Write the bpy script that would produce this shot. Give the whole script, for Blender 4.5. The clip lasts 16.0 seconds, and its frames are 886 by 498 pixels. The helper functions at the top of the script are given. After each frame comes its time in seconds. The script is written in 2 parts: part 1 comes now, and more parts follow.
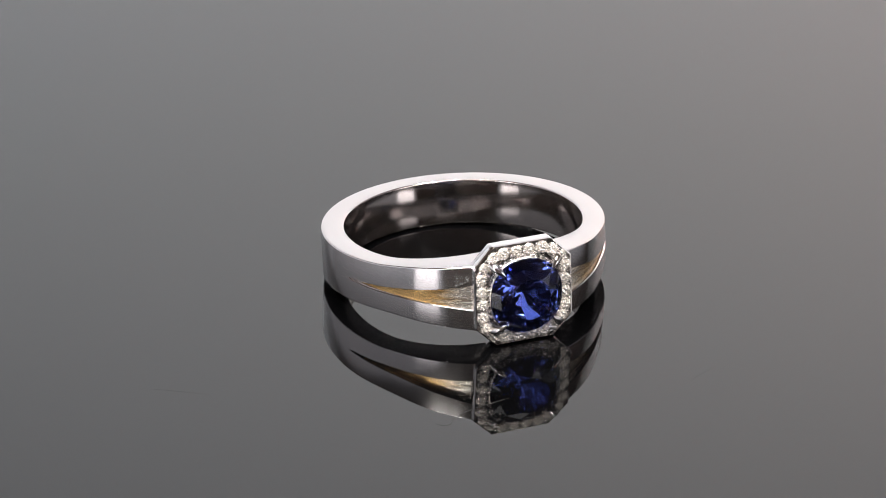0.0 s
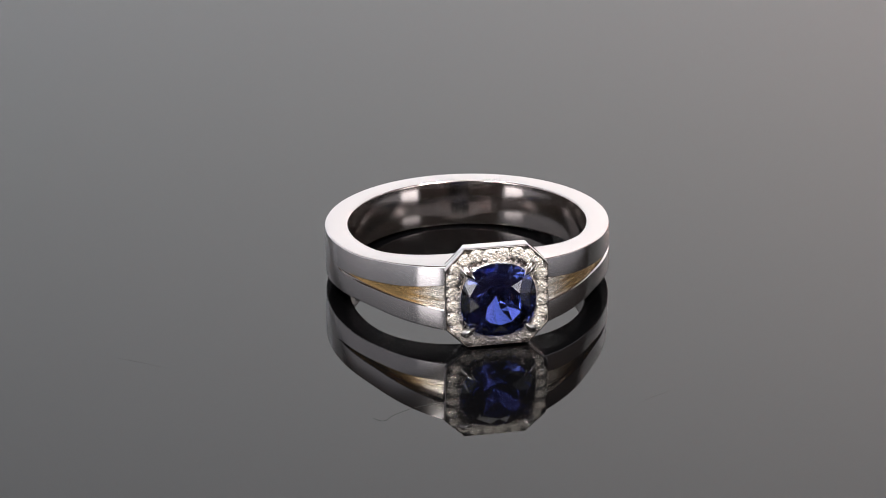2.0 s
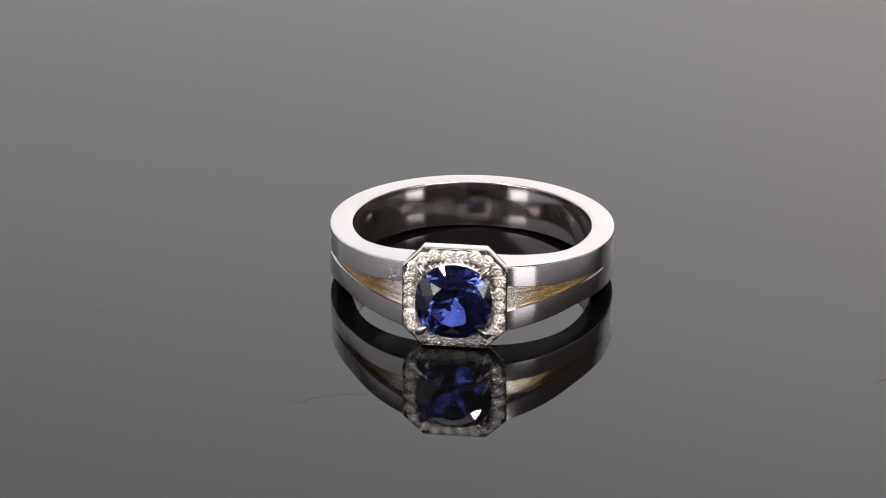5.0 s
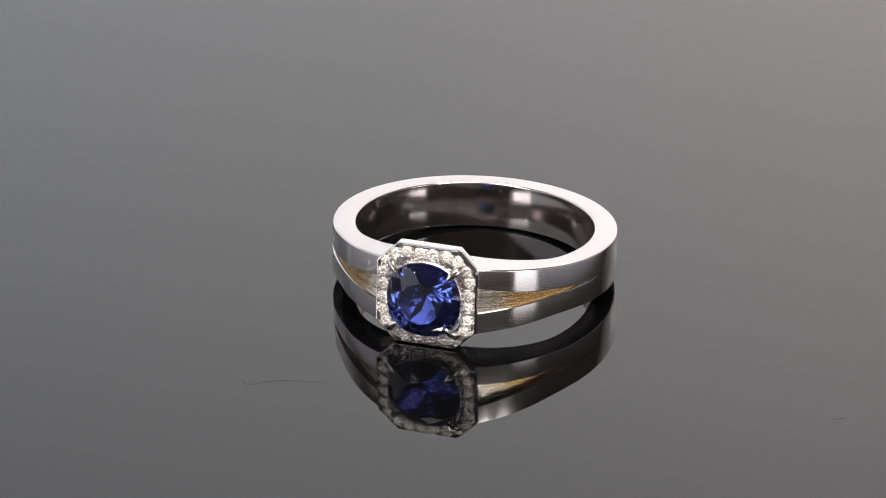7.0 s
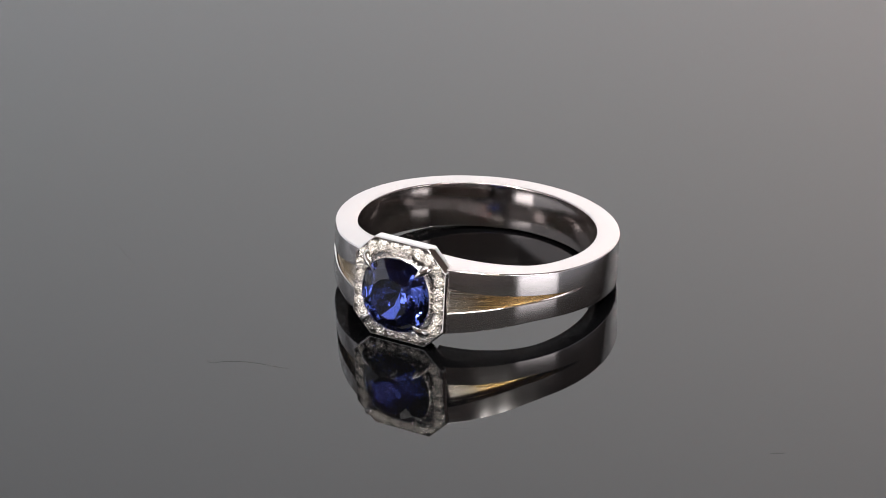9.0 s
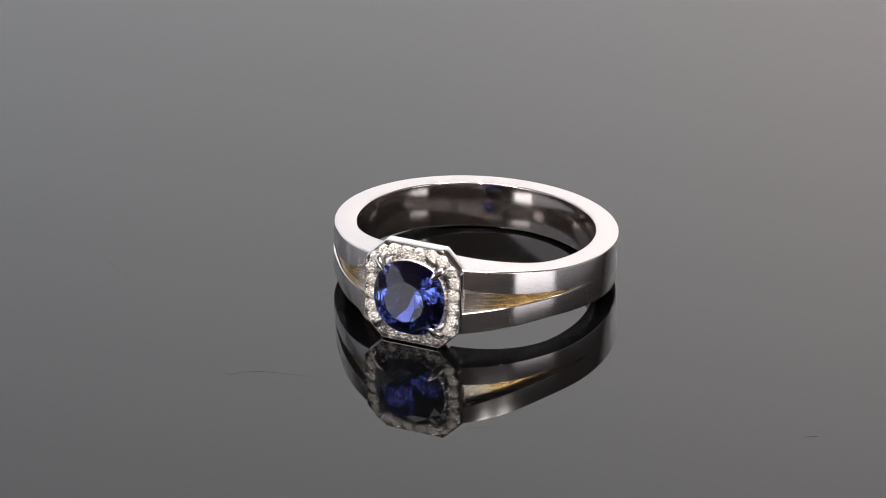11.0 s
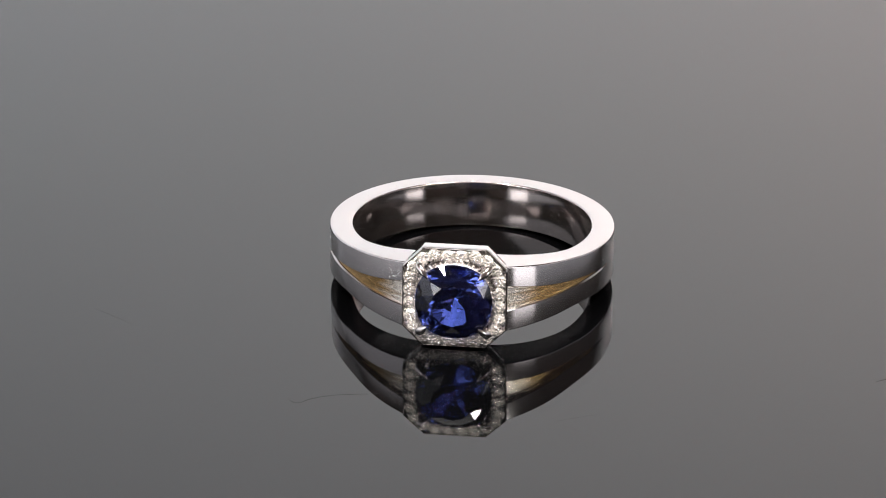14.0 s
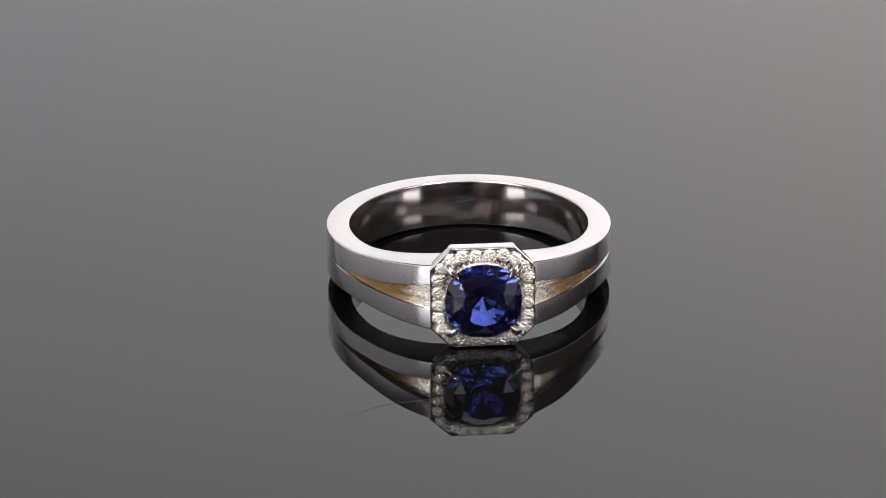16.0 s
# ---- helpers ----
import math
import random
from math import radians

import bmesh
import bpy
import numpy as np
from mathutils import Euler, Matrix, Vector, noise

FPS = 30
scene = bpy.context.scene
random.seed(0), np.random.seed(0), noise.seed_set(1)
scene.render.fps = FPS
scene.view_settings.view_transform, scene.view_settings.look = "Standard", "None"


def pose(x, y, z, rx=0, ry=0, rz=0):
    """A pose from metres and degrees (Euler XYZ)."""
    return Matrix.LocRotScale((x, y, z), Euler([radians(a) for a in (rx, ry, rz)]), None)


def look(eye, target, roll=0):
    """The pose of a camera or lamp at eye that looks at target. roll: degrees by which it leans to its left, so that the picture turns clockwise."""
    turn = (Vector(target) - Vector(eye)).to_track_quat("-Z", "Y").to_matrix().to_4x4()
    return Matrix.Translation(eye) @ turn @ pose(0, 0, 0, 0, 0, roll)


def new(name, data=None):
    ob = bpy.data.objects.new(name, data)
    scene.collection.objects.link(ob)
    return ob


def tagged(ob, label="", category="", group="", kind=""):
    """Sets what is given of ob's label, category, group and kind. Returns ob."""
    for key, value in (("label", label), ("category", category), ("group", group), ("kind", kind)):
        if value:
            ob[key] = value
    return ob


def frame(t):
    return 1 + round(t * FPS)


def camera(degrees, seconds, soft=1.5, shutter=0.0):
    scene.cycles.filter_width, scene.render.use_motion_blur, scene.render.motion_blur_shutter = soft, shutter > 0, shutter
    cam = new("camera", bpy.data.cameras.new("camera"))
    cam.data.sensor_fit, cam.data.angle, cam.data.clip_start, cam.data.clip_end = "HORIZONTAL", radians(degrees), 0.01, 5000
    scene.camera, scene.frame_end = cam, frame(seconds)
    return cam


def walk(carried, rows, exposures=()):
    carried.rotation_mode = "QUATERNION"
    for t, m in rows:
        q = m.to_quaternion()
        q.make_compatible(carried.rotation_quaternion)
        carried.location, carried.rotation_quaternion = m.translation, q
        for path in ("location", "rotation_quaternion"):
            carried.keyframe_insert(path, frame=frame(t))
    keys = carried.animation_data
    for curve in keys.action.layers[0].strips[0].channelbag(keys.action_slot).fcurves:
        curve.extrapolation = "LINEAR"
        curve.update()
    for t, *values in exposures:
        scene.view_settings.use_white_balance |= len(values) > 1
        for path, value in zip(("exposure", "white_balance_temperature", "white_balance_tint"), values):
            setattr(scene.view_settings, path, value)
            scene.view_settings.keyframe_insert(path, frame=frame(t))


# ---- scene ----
# A sapphire ring lies on a black acrylic disc that turns slowly one way and back.
# The disc's axis is the world's z axis, the disc's upper face is z = 0.
MM = 0.001

# ---- camera ----
cam = camera(16.577, 16.0, soft=0.8)
STAND = look((0, -0.19487, 0.09694), (-0.001256, 0.00106, 0.002168), -0.008)
walk(cam, [(0, STAND), (16.0, STAND)])

# ---- world and light ----
world = bpy.data.worlds.new("room_air")
scene.world = world
world.use_nodes = True
world.node_tree.nodes["Background"].inputs[0].default_value = (0.05, 0.045, 0.042, 1)
world.node_tree.nodes["Background"].inputs[1].default_value = 0.3
scene.view_settings.exposure = 0.0


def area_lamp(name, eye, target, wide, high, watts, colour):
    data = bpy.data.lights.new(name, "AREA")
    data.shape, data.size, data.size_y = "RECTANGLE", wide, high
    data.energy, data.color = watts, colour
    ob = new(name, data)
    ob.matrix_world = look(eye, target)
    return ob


def spot_lamp(name, eye, target, radius, watts, cone, colour):
    data = bpy.data.lights.new(name, "SPOT")
    data.shadow_soft_size, data.energy, data.color = radius, watts, colour
    data.spot_size, data.spot_blend = radians(cone), 0.4
    ob = new(name, data)
    ob.matrix_world = look(eye, target)
    return ob


area_lamp("backdrop_light", (0.42, 0.20, 0.30), (0.10, 0.9, 0.30), 0.35, 0.35, 8.3, (0.94, 0.97, 0.965))
area_lamp("backdrop_light", (-0.42, 0.20, 0.26), (-0.10, 0.9, 0.26), 0.35, 0.35, 4.3, (0.80, 0.89, 1))
# unseen lamp, added only to tint the backdrop's right part pink
area_lamp("added_pink_tint", (0.52, 0.65, 0.20), (0.27, 0.9, 0.22), 0.10, 0.10, 1.2, (1, 0.40, 0.33))
area_lamp("ceiling_light", (0, -0.05, 1.40), (0, -0.05, 0), 0.9, 0.7, 5, (1, 0.97, 0.95))
for x, y, z in ((-0.55, -0.3, 1.1), (0.56, -0.3, 1.1), (-0.42, -0.55, 1.25), (0.45, -0.56, 1.2), (0.02, -0.12, 1.3)):
    spot_lamp("spot_light", (x, y, z), (0, 0, 0), 0.022, 80, 13, (1, 0.96, 0.90))
for x, y in ((-0.40, -0.36), (0.46, -0.28)):
    spot_lamp("spot_light", (x, y, 0.85), (0, 0, 0), 0.03, 26, 16, (1, 0.96, 0.90))
# unseen fill panels added to brighten the band's flanks, in place of lit walls
area_lamp("side_fill", (-0.46, -0.04, 0.17), (0, 0.02, 0.02), 1.1, 0.28, 0.75, (0.92, 0.94, 1))
area_lamp("side_fill", (0.42, -0.05, 0.085), (0, 0, 0.02), 0.60, 0.135, 0.14, (0.92, 0.94, 1))

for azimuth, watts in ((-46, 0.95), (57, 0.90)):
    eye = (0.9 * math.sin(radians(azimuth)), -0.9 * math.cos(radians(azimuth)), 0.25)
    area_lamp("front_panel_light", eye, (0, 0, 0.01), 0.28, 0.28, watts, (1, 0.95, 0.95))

# ---- materials ----


def material(name):
    m = bpy.data.materials.new(name)
    m.use_nodes = True
    return m, m.node_tree.nodes, m.node_tree.links, m.node_tree.nodes["Principled BSDF"]


def noise_node(nodes, links, scale, stretch=(1, 1, 1), detail=4):
    co, mp, nz = nodes.new("ShaderNodeTexCoord"), nodes.new("ShaderNodeMapping"), nodes.new("ShaderNodeTexNoise")
    mp.inputs["Scale"].default_value = stretch
    links.new(co.outputs["Object"], mp.inputs["Vector"])
    links.new(mp.outputs["Vector"], nz.inputs["Vector"])
    nz.inputs["Scale"].default_value, nz.inputs["Detail"].default_value = scale, detail
    return nz


def ramp(nodes, links, src, lo, hi, a=0.3, b=0.7):
    mr = nodes.new("ShaderNodeMapRange")
    links.new(src, mr.inputs["Value"])
    for k, v in (("From Min", a), ("From Max", b), ("To Min", lo), ("To Max", hi)):
        mr.inputs[k].default_value = v
    return mr.outputs["Result"]


def metal(name, colour, rough_lo, rough_hi, stretch=(1, 1, 1), scale=900, bump=0.05, depth=0.00001):
    m, nodes, links, b = material(name)
    b.inputs["Base Color"].default_value = (*colour, 1)
    b.inputs["Metallic"].default_value = 1
    nz = noise_node(nodes, links, scale, stretch)
    links.new(ramp(nodes, links, nz.outputs["Fac"], rough_lo, rough_hi), b.inputs["Roughness"])
    fine = noise_node(nodes, links, scale * 6, stretch, 2)
    bp = nodes.new("ShaderNodeBump")
    bp.inputs["Strength"].default_value, bp.inputs["Distance"].default_value = bump, depth
    links.new(fine.outputs["Fac"], bp.inputs["Height"])
    links.new(bp.outputs["Normal"], b.inputs["Normal"])
    return m


WHITE_GOLD = metal("polished_white_gold", (0.62, 0.58, 0.57), 0.03, 0.06)
INSIDE_GOLD = metal("worn_polish_white_gold", (0.60, 0.55, 0.535), 0.10, 0.15)
SATIN_GOLD = metal("satin_white_gold", (0.84, 0.805, 0.82), 0.14, 0.165, (0.15, 0.15, 2), 700, 0.06)
BRUSHED_GOLD = metal("brushed_gold_painted_reflection", (0.52, 0.40, 0.24), 0.16, 0.30, (0.2, 0.2, 3), 2200, 0.6, 0.00004)


def paint_reflected_tone(m, tip, base, x0, x1):
    """Reflections between the groove's walls, painted as colour: gold at its tip, pale at its wide end, with a streaky
    border.
    """
    nodes, links = m.node_tree.nodes, m.node_tree.links
    b = nodes["Principled BSDF"]
    co, sep, ab, add = (nodes.new("ShaderNode" + k) for k in ("TexCoord", "SeparateXYZ", "Math", "Math"))
    links.new(co.outputs["Object"], sep.inputs[0])
    ab.operation = "ABSOLUTE"
    links.new(sep.outputs["X"], ab.inputs[0])
    streak = noise_node(nodes, links, 1400, (0.15, 0.15, 2.5), 3)
    add.operation = "MULTIPLY_ADD"
    links.new(streak.outputs["Fac"], add.inputs[0])
    add.inputs[1].default_value = 0.004
    links.new(ab.outputs[0], add.inputs[2])
    mix = nodes.new("ShaderNodeMix")
    mix.data_type = "RGBA"
    links.new(ramp(nodes, links, add.outputs[0], 0, 1, x0, x1), mix.inputs[0])
    mix.inputs[6].default_value, mix.inputs[7].default_value = (*base, 1), (*tip, 1)
    links.new(mix.outputs[2], b.inputs["Base Color"])


def brushed_round(m, amount):
    """Satin lines that run round the ring, so that highlights spread across them."""
    nodes, links = m.node_tree.nodes, m.node_tree.links
    b = nodes["Principled BSDF"]
    tangent = nodes.new("ShaderNodeTangent")
    tangent.direction_type, tangent.axis = "RADIAL", "Z"
    links.new(tangent.outputs[0], b.inputs["Tangent"])
    b.inputs["Anisotropic"].default_value = amount
    b.inputs["Anisotropic Rotation"].default_value = 0.25


brushed_round(SATIN_GOLD, 0.72)
# gold tip and pale wide end: reflected light put into the base colour
paint_reflected_tone(BRUSHED_GOLD, (0.40, 0.26, 0.11), (0.84, 0.79, 0.72), 0.0058, 0.0076)
CLAW_GOLD = metal("claw_white_gold", (0.84, 0.81, 0.80), 0.05, 0.1)

COLLAR_GOLD = metal("beaded_white_gold", (0.86, 0.82, 0.79), 0.2, 0.3, (1, 1, 1), 3000, 0.8, 0.00004)


def gem(name, colour, ior, clear=1.0, mirror=0.0, glitter=0.0):
    m, nodes, links, b = material(name)
    b.inputs["Base Color"].default_value = (*colour, 1)
    b.inputs["Transmission Weight"].default_value = clear
    b.inputs["IOR"].default_value = ior
    b.inputs["Metallic"].default_value = mirror
    b.inputs["Roughness"].default_value = 0.06 if glitter else 0.0
    if glitter:
        # the many tiny facets of a small brilliant
        co, cells, bp = nodes.new("ShaderNodeTexCoord"), nodes.new("ShaderNodeTexVoronoi"), nodes.new("ShaderNodeBump")
        cells.inputs["Scale"].default_value = 5500
        links.new(co.outputs["Object"], cells.inputs["Vector"])
        bp.inputs["Strength"].default_value, bp.inputs["Distance"].default_value = glitter, 0.0001
        links.new(cells.outputs["Distance"], bp.inputs["Height"])
        links.new(bp.outputs["Normal"], b.inputs["Normal"])
    return m


SAPPHIRE = gem("blue_sapphire", (0.062, 0.095, 0.40), 1.77)
DIAMOND = gem("clear_diamond", (1.0, 0.94, 0.88), 2.42, 0.56, 0.50, 0.9)

ACRYLIC, nodes, links, b = material("black_acrylic")
b.inputs["Base Color"].default_value = (0.0006, 0.0006, 0.0007, 1)
b.inputs["IOR"].default_value = 1.58
nz = noise_node(nodes, links, 60)
links.new(ramp(nodes, links, nz.outputs["Fac"], 0.012, 0.03), b.inputs["Roughness"])


def plain(name, colour, rough, scale=8.0, spread=0.06):
    m, nodes, links, b = material(name)
    nz = noise_node(nodes, links, scale, detail=6)
    mix = nodes.new("ShaderNodeMix")
    mix.data_type = "RGBA"
    links.new(nz.outputs["Fac"], mix.inputs[0])
    mix.inputs[6].default_value = (*(c * (1 - spread) for c in colour), 1)
    mix.inputs[7].default_value = (*(min(1, c * (1 + spread)) for c in colour), 1)
    links.new(mix.outputs[2], b.inputs["Base Color"])
    b.inputs["Roughness"].default_value = rough
    return m


BACKDROP = plain("white_backdrop_paper", (0.80, 0.79, 0.785), 0.8, 3, 0.02)
WALL = plain("dark_warm_wall_paint", (0.29, 0.22, 0.185), 0.7)
TABLE = plain("dark_wood_table", (0.045, 0.035, 0.03), 0.5)
HAIR = plain("dark_fibre", (0.012, 0.011, 0.010), 0.6, 3000)

# ---- mesh helpers ----


def mesh_object(name, bm, mat, sharp=None):
    bmesh.ops.recalc_face_normals(bm, faces=bm.faces)
    me = bpy.data.meshes.new(name)
    bm.to_mesh(me)
    bm.free()
    me.materials.append(mat)
    if sharp:
        me.polygons.foreach_set("use_smooth", [True] * len(me.polygons))
        me.set_sharp_from_angle(angle=radians(sharp))
    return new(name, me)


def part(name, bm, mat, parent, label="", sharp=None):
    ob = mesh_object(name, bm, mat, sharp)
    ob.parent = parent
    return tagged(ob, label)


def box(bm, x0, x1, y0, y1, z0, z1):
    v = [bm.verts.new((x, y, z)) for x in (x0, x1) for y in (y0, y1) for z in (z0, z1)]
    for f in ((0, 1, 3, 2), (4, 6, 7, 5), (0, 4, 5, 1), (2, 3, 7, 6), (0, 2, 6, 4), (1, 5, 7, 3)):
        bm.faces.new([v[i] for i in f])


def loft(bm, loops, closed=True, cap=(False, False)):
    """Joins loops of points with quads; closed: each loop closes on itself."""
    rows = [[bm.verts.new(p) for p in loop] for loop in loops]
    n = len(rows[0])
    for a, b2 in zip(rows, rows[1:]):
        for i in range(n if closed else n - 1):
            j = (i + 1) % n
            bm.faces.new((a[i], a[j], b2[j], b2[i]))
    if cap[0]:
        bm.faces.new(rows[0])
    if cap[1]:
        bm.faces.new(rows[-1])
    return rows


def tube(bm, path, radii, segments=10, cap=(True, True)):
    loops = []
    for i, p in enumerate(path):
        p = Vector(p)
        d = (Vector(path[min(i + 1, len(path) - 1)]) - Vector(path[max(i - 1, 0)])).normalized()
        u = d.cross(Vector((0.3, 0.1, 1)) if abs(d.z) < 0.9 else Vector((1, 0.2, 0))).normalized()
        w = d.cross(u)
        loops.append([p + radii[i] * (math.cos(a) * u + math.sin(a) * w)
                      for a in (2 * math.pi * k / segments for k in range(segments))])
    loft(bm, loops, True, cap)


# ---- setting ----
ROOM = 1.5


def slab(name, dims, mat, label):
    bm = bmesh.new()
    box(bm, *dims)
    return tagged(mesh_object(name, bm, mat), label, kind="structure")


slab("floor", (-ROOM, ROOM, -ROOM, ROOM, -0.80, -0.75), TABLE, "dark floor of the room")
slab("ceiling", (-ROOM, ROOM, -ROOM, ROOM, 1.70, 1.75), WALL, "dark warm painted ceiling")
slab("wall_south", (-ROOM, ROOM, -ROOM - 0.1, -ROOM, -0.75, 1.70), WALL, "dark warm painted wall")
slab("wall_north", (-ROOM, ROOM, ROOM, ROOM + 0.1, -0.75, 1.70), WALL, "dark warm painted wall")
slab("wall_west", (-ROOM - 0.1, -ROOM, -ROOM, ROOM, -0.75, 1.70), WALL, "dark warm painted wall")
slab("wall_east", (ROOM, ROOM + 0.1, -ROOM, ROOM, -0.75, 1.70), WALL, "dark warm painted wall")
slab("backdrop", (-1.2, 1.2, 0.90, 0.91, -0.75, 1.3), BACKDROP, "plain white studio backdrop behind the table")
slab("table", (-0.6, 0.6, -0.45, 0.6, -0.04, -0.006), TABLE, "dark wooden table under the acrylic disc")


# ---- the turning disc ----
def make_disc():
    bm = bmesh.new()
    n, r, e = 160, 0.115, 0.0006
    prof = [(r - e, -0.006), (r, -0.006 + e), (r, -e), (r - e, 0.0)]
    loft(bm, [[(q * math.cos(2 * math.pi * k / n), q * math.sin(2 * math.pi * k / n), z) for k in range(n)]
              for q, z in prof], True, (True, True))
    return tagged(mesh_object("display_disc", bm, ACRYLIC, 30),
                  "glossy black acrylic display disc turning on the table", "turntable")


disc = make_disc()

# ---- the ring ----
# Ring space: metres, z along the finger hole, the set stone towards -y.
R_OUT, R_IN, IN_SHIFT = 10.14 * MM, 8.5 * MM, -0.016 * MM
HEAD_Y, HEAD_A, HEAD_C, HEAD_Z = -10.90 * MM, 3.60 * MM, 1.437 * MM, 0.06 * MM
TIP = 75.2      # degrees from the stone at which the split begins
GAP = 12.5      # degrees from the stone at which the shank meets the head


def rise(al, reach):
    """0 beyond reach degrees from the stone, growing towards 1 at the stone, with a soft start."""
    x = 1 - al / reach
    return 0.5 * (x + math.sqrt(x * x + 0.012)) - 0.027 * max(0, 1 - abs(x))


def outer_radius(al):
    """The shank grows thicker towards the head."""
    return min(R_OUT + 1.55 * MM * rise(al, 49.4), (-HEAD_Y - 0.22 * MM) / math.cos(radians(min(al, 40))))


def half_widths(al):
    """Upper and lower half width of the shank at al degrees from the stone."""
    w = rise(al, 56.8)
    return (1.707 + 1.03 * w) * MM, (1.707 + 0.92 * w) * MM


def split(al):
    """Lower and upper edge of the groove and its depth at al degrees."""
    u = max(0.0, (TIP - al) / (TIP - 17.0))
    return ((0.03 - 1.2 * u + 1.1 * u ** 2 - 0.78 * u ** 3) * MM, (0.03 - 0.25 * u + 1.28 * u * u) * MM,
            0.40 * MM * min(1, u * 6))


def shank_profile(al):
    up, low = half_widths(al)
    g0, g1, d = split(al)
    far = max(0.0, TIP - al)
    e = min(0.045 * MM, (g1 - g0) / 4)
    f = (0.05 + 0.06 * max(0, 1 - far / 32)) * MM * min(1, far / 3)
    ledge = min(d, 1.4 * f)
    o = outer_radius(al)
    arc = [(1 - math.cos(radians(a)), 1 - math.sin(radians(a))) for a in (0, 22, 45, 68, 90)]
    ci, co = 0.10 * MM, 0.10 * MM
    prof = [("in", ci * u, up - ci * v) for u, v in arc]
    prof += [("out", o - co * u, up - co * v) for u, v in reversed(arc)]
    prof += [("out", o, g1 + e), ("out", o - min(e, d), g1), ("out", o - d, g1), ("out", o - d, g0),
             ("out", o - ledge, g0), ("out", o, g0 - f)]
    prof += [("out", o - co * u, co * v - low) for u, v in arc]
    prof += [("in", ci * u, ci * v - low) for u, v in reversed(arc)]
    return prof


def on_ring(wall, r, al, z):
    """wall: out for a radius from the outer circle's centre, in for a step outward from the inner wall."""
    a = radians(al)
    if wall == "in":
        q = R_IN + r
        return (q * math.sin(a), -q * math.cos(a) + IN_SHIFT, z)
    return (r * math.sin(a), -r * math.cos(a), z)


ring = tagged(new("ring"), "white gold split-shank sapphire ring with diamond halo on black acrylic",
              "ring")


def make_shank():
    bm = bmesh.new()
    n = 230
    loops = []
    for k in range(n + 1):
        al = GAP + (360 - 2 * GAP) * k / n
        dist = min(al, 360 - al)
        loops.append([on_ring(w, r, al, z) for w, r, z in shank_profile(dist)])
    loft(bm, loops, True, (True, True))
    bmesh.ops.remove_doubles(bm, verts=bm.verts, dist=1e-7)
    bmesh.ops.dissolve_degenerate(bm, edges=bm.edges, dist=1e-8)
    me = part("shank", bm, SATIN_GOLD, ring, "white gold shank with satin outer face and polished inside", 32)
    me.data.materials.append(WHITE_GOLD)
    me.data.materials.append(INSIDE_GOLD)
    me.data.materials.append(CLAW_GOLD)
    for poly in me.data.polygons:
        c, nrm = poly.center, poly.normal
        if nrm.x * c.x + nrm.y * c.y < -0.6 * c.xy.length:
            poly.material_index = 2
        elif nrm.z > 0.3 and c.z < 1.2 * MM:
            poly.material_index = 3
        elif abs(nrm.z) > 0.6 or nrm.x * c.x + nrm.y * c.y < 0:
            poly.material_index = 1
    return me


def make_inlay(side):
    """The brushed floor of the groove on one shoulder."""
    bm = bmesh.new()
    loops = []
    for k in range(41):
        al = GAP + (TIP - 8 - GAP) * k / 40
        g0, g1, d = split(al)
        s = side * al
        t = 0.004 * MM
        low, deep = outer_radius(al) - min(d, 0.20 * MM), outer_radius(al) - d
        loops.append([on_ring("out", deep + 0.06 * MM, s, g1 - t), on_ring("out", low, s, g0 + t),
                      on_ring("out", deep - 0.03 * MM, s, g0 + t), on_ring("out", deep - 0.03 * MM, s, g1 - t)])
    loft(bm, loops, True, (True, True))
    return part("groove_inlay", bm, BRUSHED_GOLD, ring, "brushed groove floor with a gold reflection painted towards its tip", 30)


def make_stamp():
    """A small struck mark of rough crumbs on one shoulder, beside the halo."""
    bm = bmesh.new()
    rng = random.Random(9)
    for k in range(80):
        u, v = rng.random(), rng.random()
        al, z = STAMP_AL + 5.2 * (u - 0.5), (STAMP_Z + 1.0 * (v - 0.5) * (0.45 + 0.55 * u)) * MM
        c = Vector(on_ring("out", outer_radius(al) - 0.012 * MM, -al, z))
        size = rng.uniform(0.015, 0.036) * MM
        made = bmesh.ops.create_icosphere(bm, subdivisions=1, radius=size)["verts"]
        for w in made:
            w.co = c + w.co * rng.uniform(0.6, 1.2)
    return part("stamp_mark", bm, STAMP, ring, "small rough bright struck mark")


STAMP_AL, STAMP_Z = 22.6, 1.42
STAMP = metal("rough_struck_gold", (0.46, 0.45, 0.44), 0.45, 0.6, (1, 1, 1), 4000, 0.3)
shank = make_shank()
make_inlay(-1)
make_inlay(1)
make_stamp()


# head: octagonal halo plate with a round opening, and the gallery under it
def octagon_radius(a, c, th):
    co, si = abs(math.cos(th)), abs(math.sin(th))
    return min(a / max(co, 1e-9), a / max(si, 1e-9), (2 * a - c) / (co + si))


def cushion_radius(a, th, power=2.24):
    return a / (abs(math.cos(th)) ** power + abs(math.sin(th)) ** power) ** (1 / power)


def head_angles():
    b2 = HEAD_A - HEAD_C
    corner = math.atan2(b2, HEAD_A)
    th = {2 * math.pi * k / 96 for k in range(96)}
    for q in range(4):
        th |= {(q * math.pi / 2 + corner), ((q + 1) * math.pi / 2 - corner)}
    return sorted(th)


ANGLES = head_angles()
STONE = 2.64 * MM


def octagon(inset, y):
    return [(octagon_radius(HEAD_A - inset, HEAD_C - 0.59 * inset, t) * math.cos(t), y,
             octagon_radius(HEAD_A - inset, HEAD_C - 0.59 * inset, t) * math.sin(t) + HEAD_Z) for t in ANGLES]


def cushion(a, y):
    return [(cushion_radius(a, t) * math.cos(t), y, cushion_radius(a, t) * math.sin(t) + HEAD_Z) for t in ANGLES]


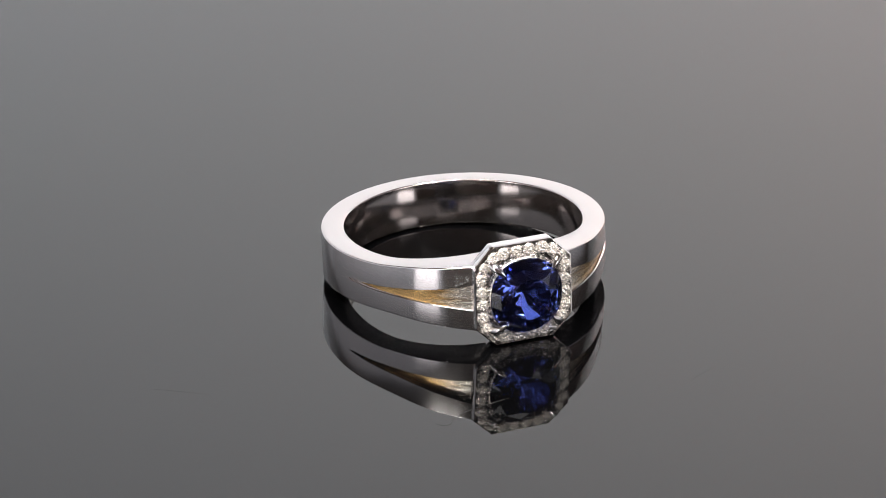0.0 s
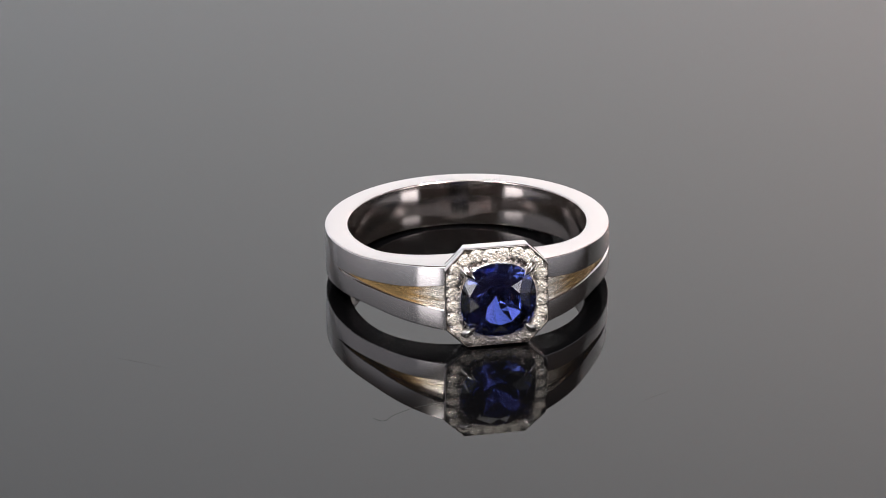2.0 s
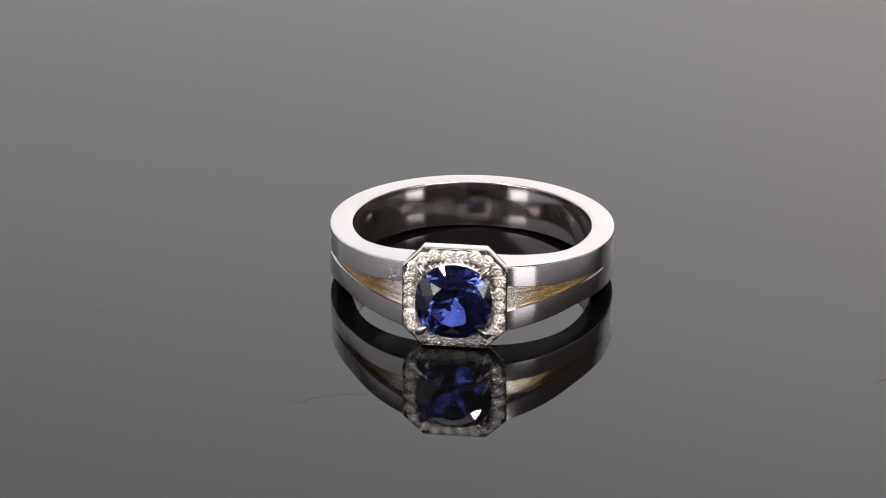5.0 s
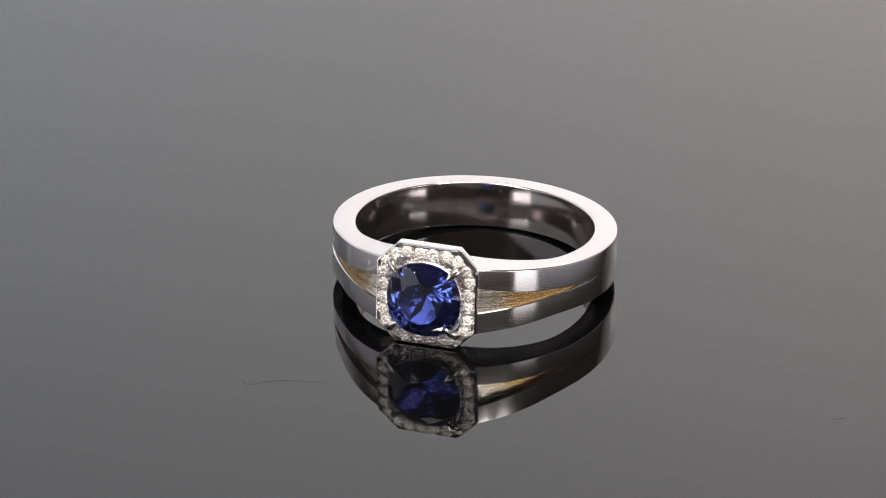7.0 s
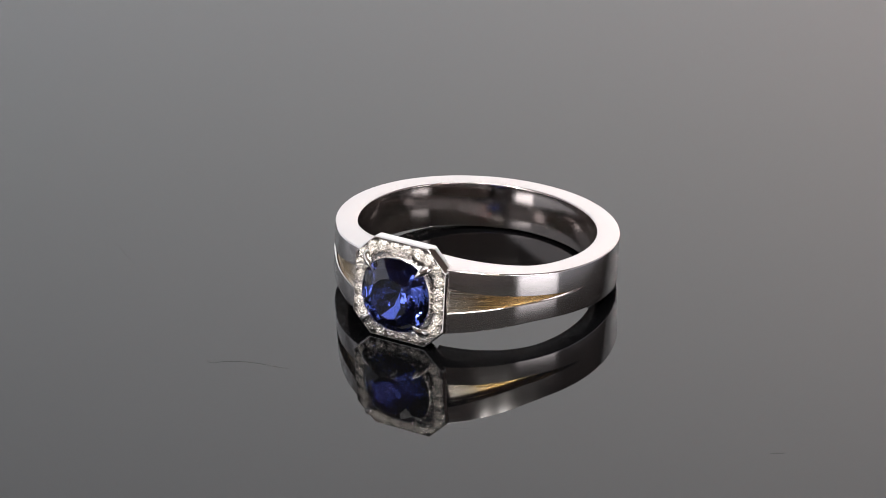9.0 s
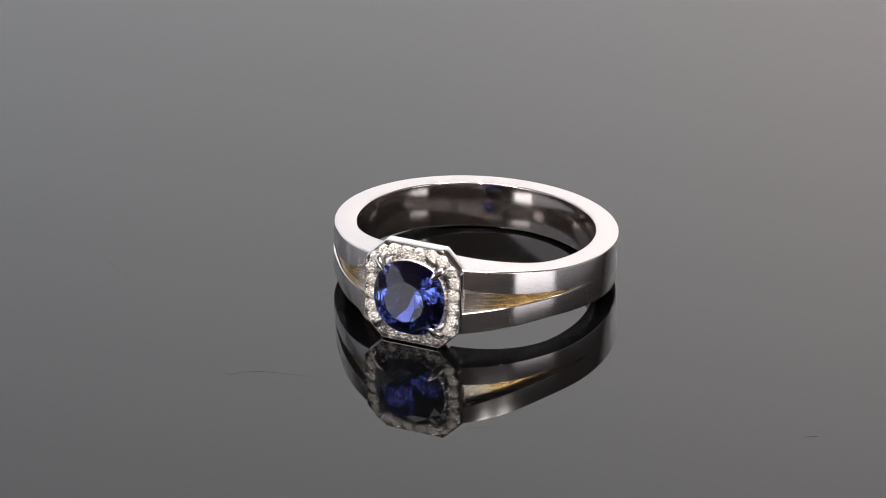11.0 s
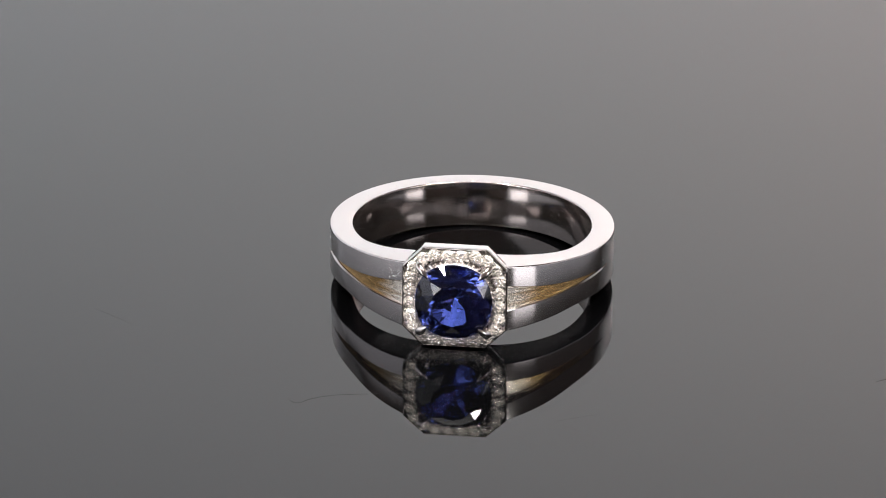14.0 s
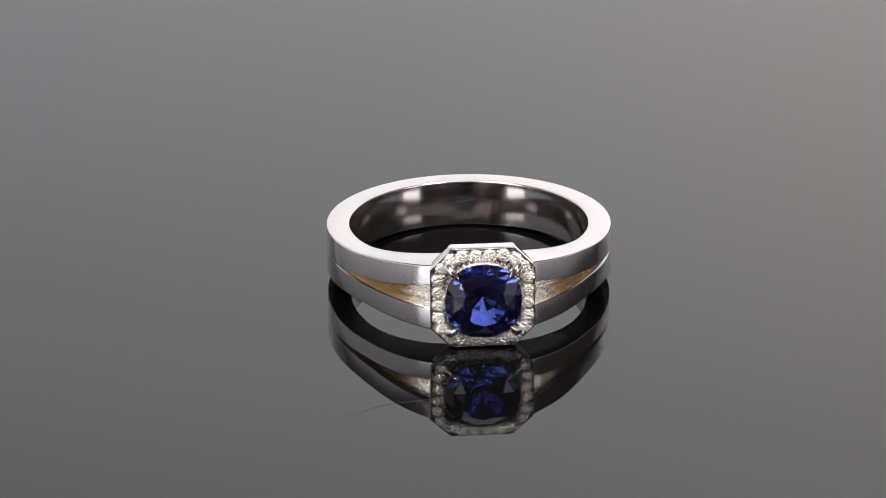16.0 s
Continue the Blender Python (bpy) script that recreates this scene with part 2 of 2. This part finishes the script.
def make_halo():
    bm = bmesh.new()
    y, e = HEAD_Y, 0.05 * MM
    loops = [cushion(2.45 * MM, y + 1.62 * MM), cushion(2.50 * MM, y + 0.50 * MM), cushion(2.46 * MM, y - 0.10 * MM), cushion(2.57 * MM, y - 0.10 * MM), cushion(2.60 * MM, y + 0.46 * MM),
             octagon(0.12 * MM, y + 0.46 * MM), octagon(0.11 * MM, y + 0.02 * MM), octagon(0.08 * MM, y - 0.02 * MM),
             octagon(0.04 * MM, y - 0.015 * MM), octagon(0, y + 0.04 * MM),
             octagon(0, y + 0.95 * MM), octagon(0.06 * MM, y + 1.12 * MM), octagon(0.2 * MM, y + 1.3 * MM),
             octagon(0.36 * MM, y + 1.50 * MM), octagon(0.6 * MM, y + 1.62 * MM)]
    loft(bm, loops + [loops[0]], True)
    bmesh.ops.remove_doubles(bm, verts=bm.verts, dist=1e-7)
    return part("halo_plate", bm, CLAW_GOLD, ring, "octagonal polished white gold halo plate", 42)


def make_collar():
    """The bright seat that rises from the halo to the stone's girdle."""
    bm = bmesh.new()
    y = HEAD_Y
    loops = [cushion(a * MM, y + d * MM) for a, d in ((2.66, 0.10), (2.64, -0.06), (2.60, -0.24), (2.56, -0.33), (2.50, -0.33), (2.47, -0.20), (2.48, 0.10))]
    loft(bm, loops + [loops[0]], True)
    bmesh.ops.remove_doubles(bm, verts=bm.verts, dist=1e-7)
    return part("stone_collar", bm, COLLAR_GOLD, ring, "bright beaded white gold collar round the sapphire", 50)


def make_gallery():
    bm = bmesh.new()
    y = HEAD_Y
    out = [(0.55, 1.61), (0.75, 1.9), (0.95, 2.3)]
    loops = [[(p[0], p[1], (p[2] - HEAD_Z) * s + HEAD_Z) for p in octagon(i * MM, y + d * MM)]
             for (i, d), s in zip(out, (1, 0.85, 0.72))]
    loops.append([(p[0] * 0.78, p[1] - 0.02 * MM, (p[2] - HEAD_Z) * 0.62 + HEAD_Z) for p in octagon(0.95 * MM, y + 2.3 * MM)])
    loops.append(cushion(2.2 * MM, y + 1.63 * MM))
    loft(bm, loops + [loops[0]], True)
    bmesh.ops.remove_doubles(bm, verts=bm.verts, dist=1e-7)
    return part("gallery", bm, WHITE_GOLD, ring, "polished white gold gallery under the halo", 30)


halo = make_halo()
make_collar()
make_gallery()


def brilliant(radius, crown, table, pavilion, outline, girdle=0.03, mains=8):
    """A cut stone as the hull of its facet corners; the table faces -y."""
    bm = bmesh.new()
    pts = []
    for k in range(mains):
        t = 2 * math.pi * k / mains
        pts.append((table * math.cos(t), -crown, table * math.sin(t)))
        t2 = t + math.pi / mains
        s = outline(t2) * (table + 0.56 * (1 - table))
        pts.append((s * math.cos(t2), -crown * 0.60, s * math.sin(t2)))
        s = outline(t2) * 0.36
        pts.append((s * math.cos(t2), pavilion * 0.71, s * math.sin(t2)))
        s = outline(t) * 0.71
        pts.append((s * math.cos(t), pavilion * 0.37, s * math.sin(t)))
    for k in range(mains * 4):
        t = 2 * math.pi * k / (mains * 4)
        s = outline(t)
        pts.append((s * math.cos(t), -girdle / 2, s * math.sin(t)))
        pts.append((s * math.cos(t), girdle / 2, s * math.sin(t)))
    pts.append((0, pavilion, 0))
    vs = [bm.verts.new(Vector(p) * radius) for p in pts]
    bmesh.ops.convex_hull(bm, input=vs)
    for v in [v for v in bm.verts if not v.link_faces]:
        bm.verts.remove(v)
    bmesh.ops.dissolve_limit(bm, angle_limit=radians(2), verts=bm.verts, edges=bm.edges)
    return bm


def make_sapphire():
    bm = brilliant(STONE, 0.34, 0.56, 0.87, lambda t: cushion_radius(1, t), 0.03, 12)
    ob = part("sapphire", bm, SAPPHIRE, ring, "deep blue cushion-cut sapphire with bright facets")
    ob.location = (0, HEAD_Y - 0.48 * MM, HEAD_Z - 0.08 * MM)


make_sapphire()


def halo_seats():
    """Centres of the small stones round the halo and the turn of each one."""
    seats = []
    for q in range(4):
        m = Matrix.Rotation(q * math.pi / 2, 4, "Y")
        for x in (-1.40, -0.467, 0.467, 1.40):
            seats.append(m @ Vector((x, 0, 3.06)))
        for s in (-0.44, 0.44):
            c = 3.52 / math.sqrt(2)
            seats.append(m @ Vector((c + s * 0.7071, 0, c - s * 0.7071)))
    return seats


def make_melee():
    bm = brilliant(0.468 * MM, 0.33, 0.58, 0.84, lambda t: 1.0, 0.04, 8)
    rng = random.Random(4)
    first = None
    for p in halo_seats():
        if first is None:
            ob = first = part("diamond", bm, DIAMOND, halo, "small round brilliant diamond in the halo")
        else:
            ob = new("diamond", first.data)
            ob.parent = halo
            tagged(ob, "small round brilliant diamond in the halo")
        ob.location = (p.x * MM, HEAD_Y + 0.02 * MM, p.z * MM + HEAD_Z)
        ob.rotation_euler = (rng.uniform(-0.09, 0.09), rng.uniform(0, 6.28), rng.uniform(-0.09, 0.09))


def make_beads():
    bm = bmesh.new()
    bmesh.ops.create_icosphere(bm, subdivisions=2, radius=0.125 * MM)
    seats = sorted(halo_seats(), key=lambda p: math.atan2(p.z, p.x))
    first = None
    for a, b2 in zip(seats, seats[1:] + seats[:1]):
        mid = (a + b2) / 2
        out = mid.normalized()
        for s in (-0.30, 0.30):
            p = mid + out * s
            if first is None:
                ob = first = part("bead", bm, CLAW_GOLD, halo, "tiny bead that grips a diamond", 60)
            else:
                ob = new("bead", first.data)
                ob.parent = halo
            ob.location = (p.x * MM, HEAD_Y - 0.02 * MM, p.z * MM + HEAD_Z)
    # a fine row of beads between the halo stones and the sapphire
    for k in range(44):
        t = 2 * math.pi * (k + 0.5) / 44
        r = cushion_radius(2.66, t)
        ob = new("bead", first.data)
        ob.parent = halo
        ob.location = (r * math.cos(t) * MM, HEAD_Y - 0.10 * MM, r * math.sin(t) * MM + HEAD_Z)


def make_claws():
    for sx in (-1, 1):
        for sz in (-1, 1):
            bm = bmesh.new()
            path = [(2.30, 1.3, 2.30), (2.36, 0.4, 2.36), (2.36, -0.12, 2.36), (2.27, -0.58, 2.28), (2.03, -0.88, 2.05), (1.74, -1.00, 1.77)]
            tube(bm, [(sx * x * MM, HEAD_Y + y * MM, sz * z * MM + HEAD_Z) for x, y, z in path],
                 [r * MM for r in (0.30, 0.34, 0.36, 0.34, 0.25, 0.07)], 14)
            part("claw", bm, CLAW_GOLD, ring, "pointed white gold claw", 50)


make_melee()
make_beads()
make_claws()


# ---- specks and hairs on the disc ----
def make_fibre(name, pts, thick, label, category, mat=HAIR):
    bm = bmesh.new()
    path = [(x * MM, y * MM, z * MM) for x, y, z in pts]
    n = len(path)
    tube(bm, path, [thick * MM * (0.5 if i in (0, n - 1) else 1) for i in range(n)], 6)
    return tagged(mesh_object(name, bm, mat, 60), label, category)


T = 0.010
loose = [
    make_fibre("hair", [(-10.45, -17.95, T), (-10.2, -18.3, T), (-9.95, -18.5, T), (-9.6, -18.45, T), (-9.2, -18.0, T), (-8.8, -17.78, T), (-8.3, -17.53, T), (-7.7, -17.32, T),
                        (-7.0, -17.18, T), (-6.35, -17.09, T), (-5.5, -17.0, T), (-4.59, -16.9, T)], 0.008,
               "thin dark curved hair lying on the black disc", "hair"),
    make_fibre("hair", [(-25.6, -5.50, T), (-24.8, -6.05, T), (-24.2, -6.50, T), (-23.34, -7.13, T), (-22.44, -7.84, T)], 0.004,
               "short thin dark hair lying on the black disc", "hair"),
    make_fibre("lint", [(28.67, -13.21, T), (28.97, -13.03, T), (29.25, -12.9, T), (29.54, -12.74, T)], 0.018,
               "short dark lint fibre lying on the black disc", "lint"),
    make_fibre("lint", [(7.34, -20.01, 0.004), (8.2, -19.6, 0.004), (9.2, -19.2, 0.004), (10.1, -18.88, 0.004)], 0.0035,
               "very fine faint fibre lying on the black disc", "lint"),
]


# ---- what moves ----
def turn_at(t):
    """Degrees by which the disc has turned; it swings back after 9.5 s."""
    return 25.712 - 5.7584 * (t if t <= 9.5 else 19.0 - t)


def motions():
    times = [0.5 * k for k in range(19)] + [9.3, 9.5, 9.7] + [10 + 0.5 * k for k in range(13)]
    seat = pose(0.752 * MM, 1.060 * MM, 2.615 * MM) @ pose(0, 0, 0, 0, 0, -3.409) @ pose(0, 0, 0, -5.229)
    walk(disc, [(t, pose(0, 0, 0, 0, 0, turn_at(t))) for t in times])
    walk(ring, [(t, pose(0, 0, 0, 0, 0, turn_at(t)) @ seat) for t in times])
    for thing in loose:
        walk(thing, [(t, pose(0, 0, 0, 0, 0, turn_at(t))) for t in times])


motions()
